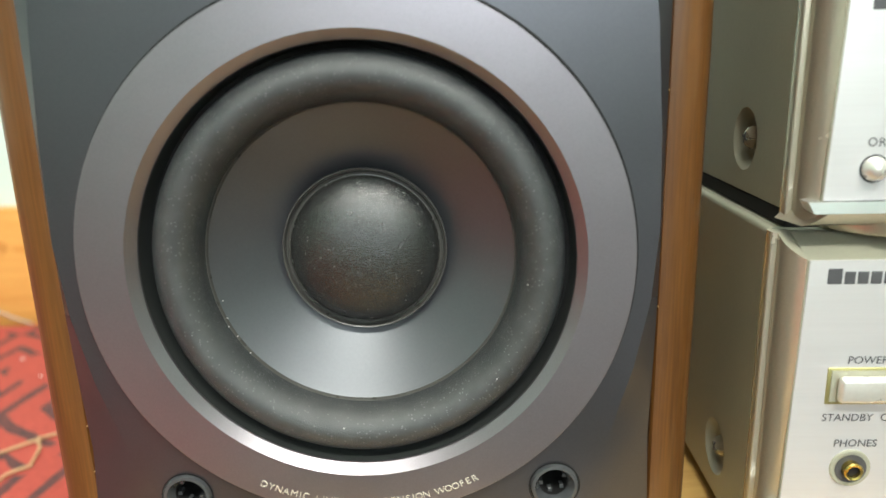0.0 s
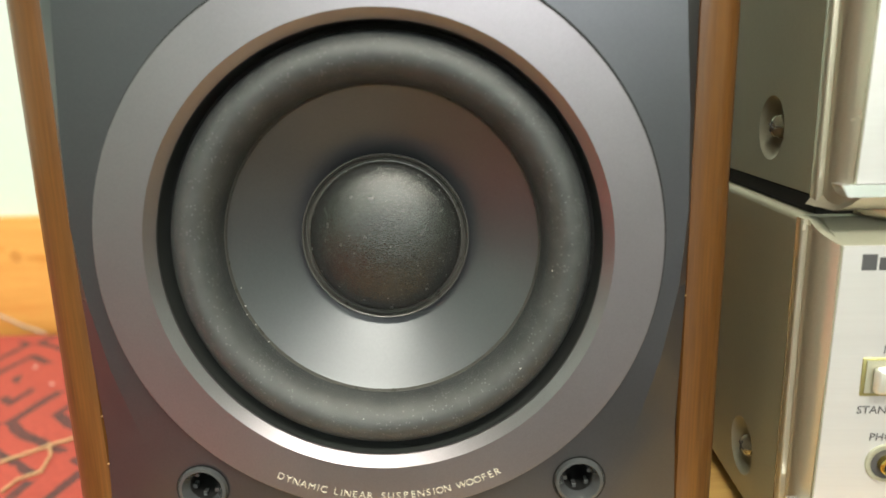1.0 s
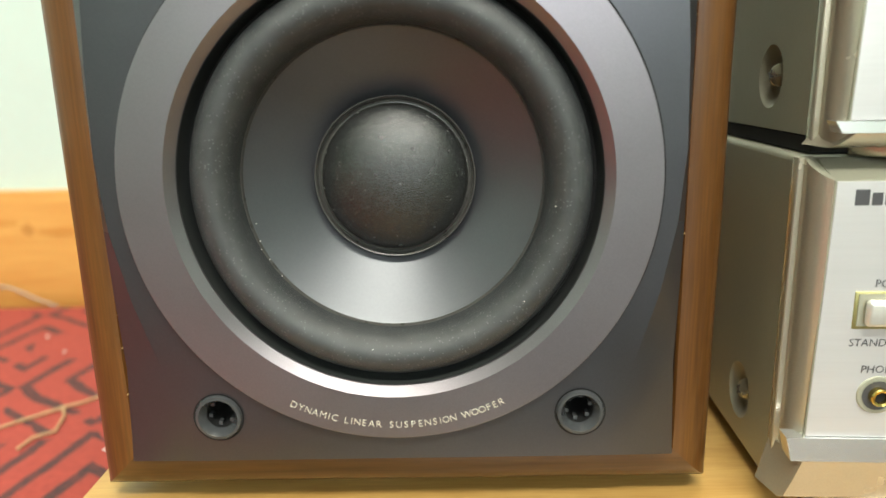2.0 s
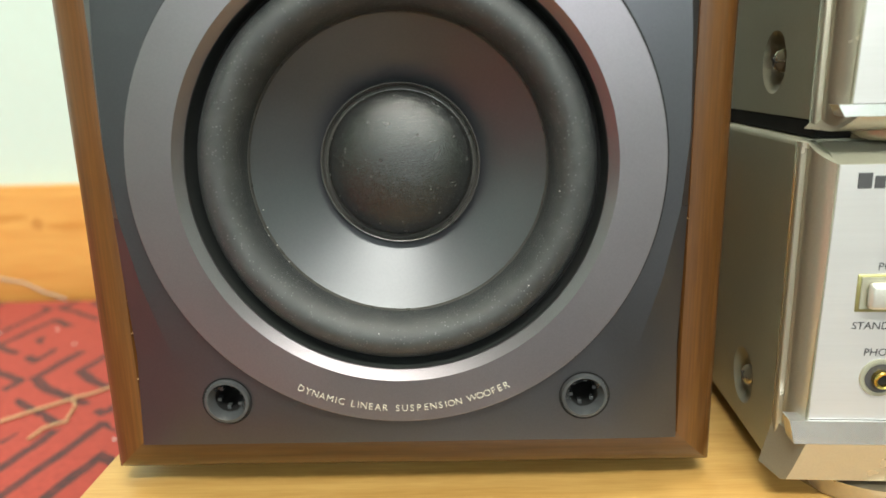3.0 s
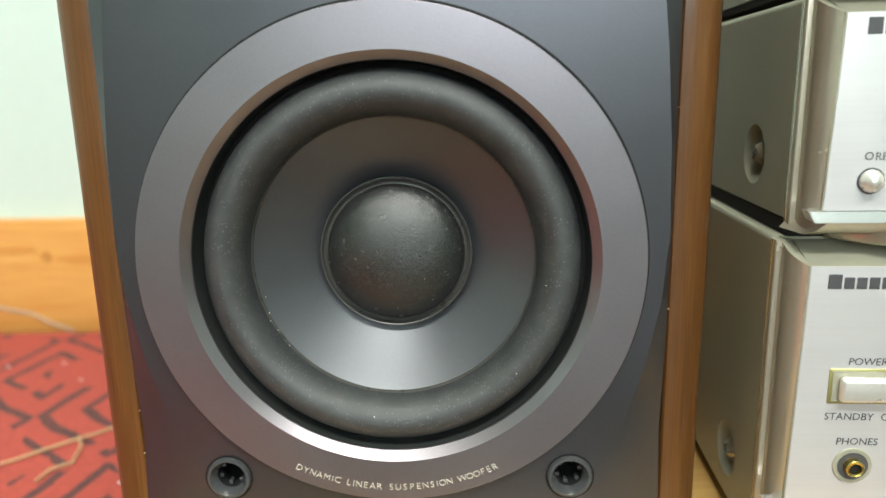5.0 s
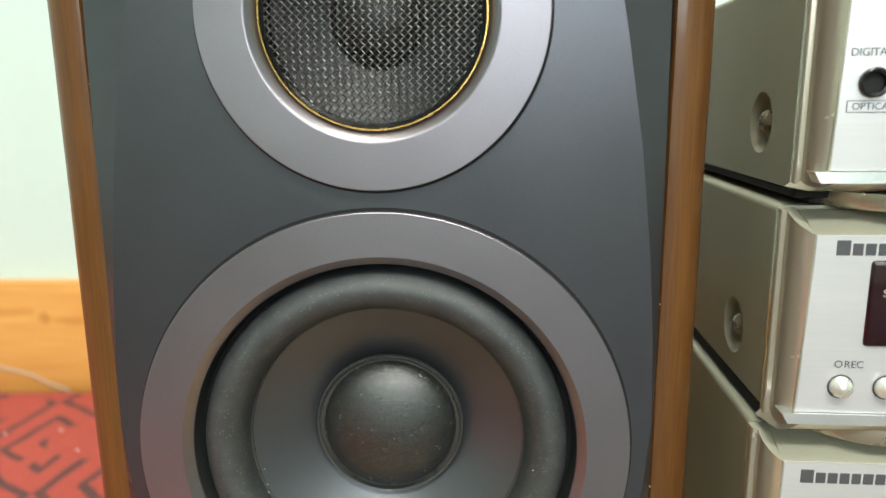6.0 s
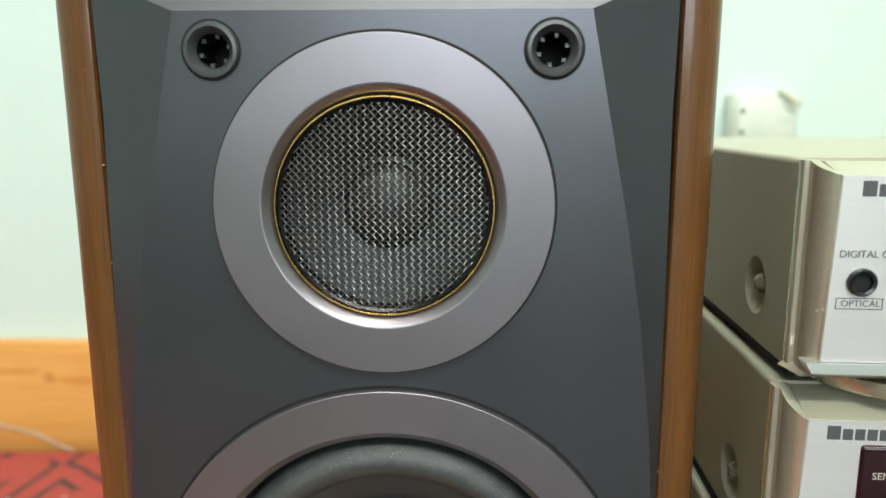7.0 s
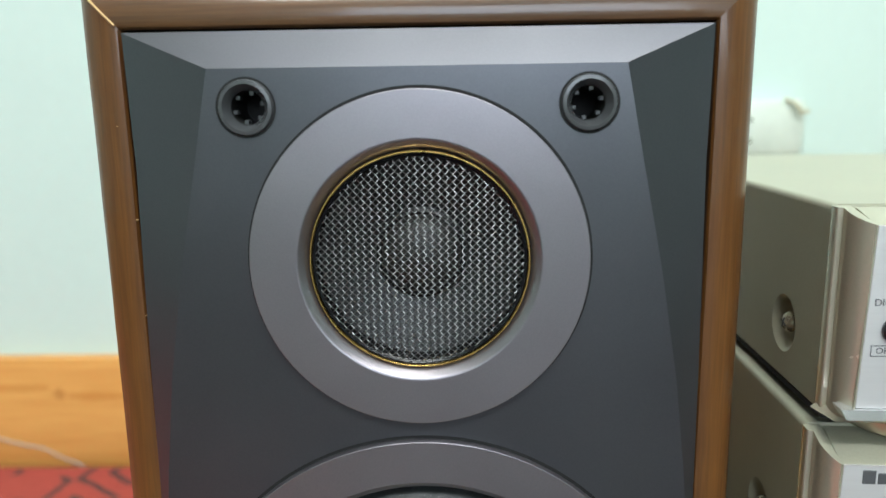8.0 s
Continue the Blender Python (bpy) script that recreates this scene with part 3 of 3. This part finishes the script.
def side_panel(c, h, deep, y, z):
    """The painted side sheet with a round pressed dish and a screw head in it."""
    bm = bmesh.new()
    x = INSET
    loop = [bm.verts.new(p) for p in ((x, BACK + 0.0002, 0), (x, deep, 0), (x, deep, h), (x, BACK + 0.0002, h))]
    edges = [bm.edges.new((loop[k], loop[(k + 1) % 4])) for k in range(4)]
    hole = [bm.verts.new((x, y + DISH * math.cos(a), z + DISH * math.sin(a))) for a in (2 * math.pi * k / 40 for k in range(40))]
    edges += [bm.edges.new((hole[k], hole[(k + 1) % 40])) for k in range(40)]
    bmesh.ops.triangle_fill(bm, use_beauty=True, use_dissolve=False, edges=edges)
    inner = [bm.verts.new((v.co.x + 0.0042, v.co.y, v.co.z)) for v in loop]
    for k in range(4):
        bm.faces.new((loop[k], loop[(k + 1) % 4], inner[(k + 1) % 4], inner[k]))
    panel = part("side_panel", bm, CASE, c)
    prof = [(DISH, x), (DISH * 0.96, x + 0.0003), (DISH * 0.74, x + 0.0026), (DISH * 0.62, x + 0.0031), (0, x + 0.0032)]
    part("screw_dish", lathe(prof, 40, "x", (0, y, z)), CASE, panel)
    head = [(0, x - 0.0004), (0.0014, x - 0.0003), (0.0028, x + 0.0004), (0.0036, x + 0.0016), (0.0036, x + 0.0032)]
    part("screw", lathe(head, 28, "x", (0, y - 0.0008, z + 0.0004)), SCREW, panel, "nickel cross-head screw")
    # two dark bars drawn for the shade in the cross slot
    for t in (0, 90):
        part("slot", box(-0.0002, 0.0002, -0.0018, 0.0018, -0.0003, 0.0003), INK_SHADE, panel, at=(x - 0.0003, y - 0.0008, z + 0.0004), turn=(t + 20, 0, 0))


def component(at, label, H, zb, zs0, zs1, zf, fin, foot_h, sy, sz, xs, slab_h=0.0):
    """A component. Local axes: x from its side panel, y back from its front, z up from the case's bottom."""
    c = thing("audio_component", at, label, "component", group="stacked components", rz=-3.3)
    wide, deep = 0.212, 0.25
    # case with a rounded top edge
    r = 0.0019
    arc = [(r - r * math.cos(a), H - r + r * math.sin(a)) for a in (math.pi / 2 * k / 5 for k in range(6))]
    outline = [(INSET + 0.0044, 0.0), (INSET + 0.0044, H - r), (INSET + 0.0006, H - r)] + [(INSET + x, z) for x, z in arc] + [(wide - x - 0.0006, z) for x, z in reversed(arc)] + [(wide - 0.0006, 0.0)]
    case = part("case", extrude_outline(outline, BACK + 0.0002, deep, "y"), CASE, c)
    side_panel(c, H - r, deep, sy, sz)
    # bezel: rounded corner column in plan, its top falling towards the front
    def column(sign):
        pts = [(INSET + 0.0006, BACK), (0.0036, BACK - 0.0002), (0.0034, BACK - 0.0006), (0.0034, 0.0112), (0.0037, 0.0108), (0.0050, 0.0106)]
        pts += [(0.0050 + 0.0034 * f - 0.0012 * bow, 0.0104 - 0.0106 * f - 0.0005 * bow) for f, bow in ((k / 12, 4 * (k / 12) * (1 - k / 12)) for k in range(1, 13))]
        pts += [(0.0088, 0.0), (0.0088, BACK)]
        if sign < 0:
            pts = [(wide - x, y) for x, y in pts]
        bm = bmesh.new()
        def top(y):
            f = max(0.0, min(1.0, y / 0.0110))
            return zf + (fin - zf) * f ** 0.9
        def low(x, y):
            f = min(1.0, max(0.0, ((x if sign > 0 else wide - x) - 0.0050) / 0.0034))
            return zb + (zs0 - zb) * (f if y < 0.0105 else 0) * 0.98
        a = [bm.verts.new((x, y, low(x, y))) for x, y in pts]
        b = [bm.verts.new((x, y, top(y))) for x, y in pts]
        bm.faces.new(a)
        bm.faces.new(b)
        for i in range(len(pts)):
            j = (i + 1) % len(pts)
            bm.faces.new((a[i], a[j], b[j], b[i]))
        return bm
    for sign in (1, -1):
        end = part("bezel_end", column(sign), BEZEL, c)
        end.data.materials.append(CASE)
        for p in end.data.polygons:
            if p.normal.z > 0.6:
                p.material_index = 1
    # top rail behind the face
    rail = [(0.0003, zf - 0.004), (0.0003, zf - 0.0002), (0.0010, zf), (0.0110, fin - 0.0004), (BACK, fin - 0.0004), (BACK, zf - 0.004)]
    part("top_rail", extrude_outline(rail, 0.0089, wide - 0.0089, "x"), CASE, c)
    # brushed face
    lean = 0.0014
    bm = extrude_outline([(0.0092 - lean, zs1 + 0.0002), (wide - 0.0092 + lean, zs1 + 0.0002), (wide - 0.0092, zf - 0.0003), (0.0092, zf - 0.0003)], -0.0006, 0.006, "y")
    face = part("face_panel", bm, FACE, c, "brushed silver front panel")
    part("seam", extrude_outline([(0.0089 - lean, zs1), (0.00925 - lean, zs1), (0.00925, zf - 0.0002), (0.0089, zf - 0.0002)], -0.0002, 0.004, "y"), CASE, c)
    # strip with slanting ends, and the bevel below it
    bm = extrude_outline([(-0.0020, zs0), (-0.0016, zs1), (0.004, zs1), (0.004, zs0)], xs, wide - xs, "x")
    for v in bm.verts:
        if abs(v.co.x - xs) < 1e-6 and v.co.z < zs1 - 1e-5:
            v.co.x += 0.0016
    part("strip", bm, STRIP, c, "polished silver strip")
    low = [(-0.0019, zs0 - 0.0001), (0.0135, zs0 - 0.0001), (0.0135, zb + 0.0001), (0.0030, zb), (0.0015, zb + 0.0008), (-0.0002, zb + (zs0 - zb) * 0.45)]
    bm = extrude_outline(low, xs + 0.0014, wide - xs - 0.0014, "x")
    for v in bm.verts:
        f = (zs0 - v.co.z) / max(zs0 - zb, 1e-5)
        slant = -0.0034 * f + (0.0036 if v.co.y < 0.002 else 0.0 if v.co.y > 0.006 else 0.0028)
        v.co.x += slant if v.co.x < 0.05 else -slant
    part("lower_bevel", bm, BEZEL, c)
    # black slab added under the case, set in, for the shade in the gap
    if slab_h:
        part("gap_slab", box(INSET + 0.0001, wide - INSET - 0.0006, BACK - 0.002, deep - 0.004, -slab_h, -0.0001, 0.0004, 1), PIT, c)
    # large round feet
    for fx in (0.036, wide - 0.036):
        for fy in (0.0225, deep - 0.035):
            h = foot_h
            part("foot", lathe([(0, -h), (0.0228, -h), (0.0236, -h + 0.0006), (0.0240, -h + 0.0020), (0.0238, -0.0002), (0, -0.0002)], 48, "z", (fx, fy, 0)), FOOTM, c)
    return c, case


def words_on(c, text, x, z, size, material, spacing=1.0, depth=-0.00072, shear=0.0):
    return part("lettering", text_mesh(text, size, material, spacing, shear), material, c, at=(x, depth, z), turn=(90, 0, 0))


def brand_bars(c, x, z, h):
    """The maker's mark as a row of plain dark blocks."""
    w = [1.0, 0.75, 0.75, 0.75, 0.7, 0.78, 0.75, 0.3, 0.7]
    for i, k in enumerate(w):
        top = h if i in (0, 7) else h * 0.80
        part("mark", box(x, x + k * h * 0.88, -0.00078, -0.0005, z, z + top, 0.00012, 1), INK_SHADE, c)
        x += (k * 0.88 + 0.14) * h


C1 = (0.1086, -0.0125, 0.0005)
C2 = (0.1116, -0.0125, 0.1070)
C3 = (0.1146, -0.0125, 0.1745)
c1, _ = component(C1, "champagne silver amplifier unit standing on the pine bench", 0.1012, 0.0012, 0.0156, 0.0226, 0.0960, 0.1008, 0.0065, 0.0440, 0.0168, 0.0022)
c2, _ = component(C2, "champagne silver tuner unit with dark red display in the stack", 0.0625, -0.0023, 0.0018, 0.0048, 0.0568, 0.0620, 0.0053, 0.0465, 0.0162, 0.0038, 0.0050)
c3, _ = component(C3, "champagne silver player unit on top of the stack", 0.0625, 0.0007, 0.0033, 0.0063, 0.0588, 0.0620, 0.0050, 0.0440, 0.0182, 0.0035, 0.0026)

# small rubber bumper under the player's front corner
part("bumper", lathe([(0, -0.0049), (0.0034, -0.0049), (0.0038, -0.0044), (0.0038, -0.0001), (0, -0.0001)], 20, "z", (0.0135, 0.0200, 0)), BLACK, c3, "small black rubber bumper")

# amplifier front
brand_bars(c1, 0.0140, 0.0894, 0.0042)
words_on(c1, "POWER", 0.0216, 0.0670, 0.0031, INK_SHADE, 1.0, -0.00072, 0.07)
btn = part("button_surround", box(0.0168, 0.0550, -0.0010, 0.002, 0.0551, 0.0659, 0.0004), OLIVE, c1, "olive gold recess round the power button")
part("button_well", box(0.0177, 0.0542, -0.0013, -0.0009, 0.0561, 0.0652), CASE, btn)
part("power_button", box(0.0192, 0.0535, -0.0040, -0.0012, 0.0565, 0.0640, 0.0013, 3), KNOB, btn, "bright silver bar button")
words_on(c1, "STANDBY", 0.0165, 0.0501, 0.0031, INK_SHADE, 1.0, -0.00072, 0.07)
part("standby_mark", lathe([(0.0008, -0.0008), (0.0011, -0.0008)], 16, centre=(0.0334, 0, 0.0512)), INK_SHADE, c1)
words_on(c1, "/ON", 0.0348, 0.0501, 0.0031, INK_SHADE)
words_on(c1, "PHONES", 0.0205, 0.0423, 0.0031, INK_SHADE, 1.0, -0.00072, 0.07)
jack = part("jack_dish", lathe([(0.0056, -0.0006), (0.0054, -0.0011), (0.0047, -0.0012), (0.0030, -0.0007), (0.0, -0.0007)], 36, centre=(0.0258, 0, 0.0357)), CASE, c1)
# dark cone paints the shade inside the jack's dish
part("jack_shade", lathe([(0.0043, -0.0013), (0.0, -0.0010)], 30, centre=(0.0258, 0, 0.0357)), INK_SHADE, jack)
part("jack_ring", lathe([(0.0026, -0.0010), (0.0026, -0.0030), (0.0023, -0.0034), (0.0017, -0.0032), (0.0015, -0.0020)], 28, centre=(0.0258, 0, 0.0357)), BRASS, jack, "brass headphone jack")
# flat black disc painted as the shade in the jack's bore
part("jack_hole", lathe([(0, -0.0022), (0.0016, -0.0022)], 20, centre=(0.0258, 0, 0.0357)), PIT, jack)

# tuner front
brand_bars(c2, 0.0145, 0.0510, 0.0042)
part("display", box(0.0240, 0.1294, -0.0016, 0.001, 0.0250, 0.0497, 0.0012, 3), SCREEN, c2, "dark red display window")
words_on(c2, "SENSOR", 0.0274, 0.0397, 0.0030, PRINT, depth=-0.00172)
for i, x in enumerate((0.0193, 0.0316)):
    k = part("knob", lathe([(0.0031, -0.0006), (0.0031, -0.0014), (0.0027, -0.0028), (0.0016, -0.0038), (0.0, -0.0042)], 28, centre=(x, 0, 0.0130)), KNOB, c2, "small domed silver button")
    # flat dark ring as the shade round the button
    part("knob_groove", lathe([(0.0036, -0.0008), (0.0031, -0.0008)], 28, centre=(x, 0, 0.0130)), INK_SHADE, k)
part("clock_mark", lathe([(0.0008, -0.0008), (0.0011, -0.0008)], 16, centre=(0.0182, 0, 0.0197)), INK_SHADE, c2)
words_on(c2, "REC", 0.0197, 0.0186, 0.0030, INK_SHADE)

# player front
brand_bars(c3, 0.0144, 0.0530, 0.0042)
words_on(c3, "DIGITAL OUT", 0.0099, 0.0363, 0.0029, INK_SHADE, 0.95)
port = part("optical_port", lathe([(0.0039, -0.0006), (0.0039, -0.0016), (0.0034, -0.0021), (0.0026, -0.0018), (0.0024, 0.0)], 32, centre=(0.0165, 0, 0.0295)), BLACK, c3, "black round optical socket")
# black disc in place of the port's shaded inside
part("port_hole", lathe([(0, -0.0008), (0.0025, -0.0008)], 20, centre=(0.0165, 0, 0.0295)), PIT, port)
words_on(c3, "OPTICAL", 0.0115, 0.0226, 0.0026, INK_SHADE)
for x0, x1, z0, z1 in ((0.0102, 0.0227, 0.0248, 0.0250), (0.0102, 0.0227, 0.0218, 0.0220), (0.0102, 0.0104, 0.0220, 0.0248), (0.0225, 0.0227, 0.0220, 0.0248)):
    part("box_line", box(x0, x1, -0.00075, -0.0005, z0, z1), INK_SHADE, c3)
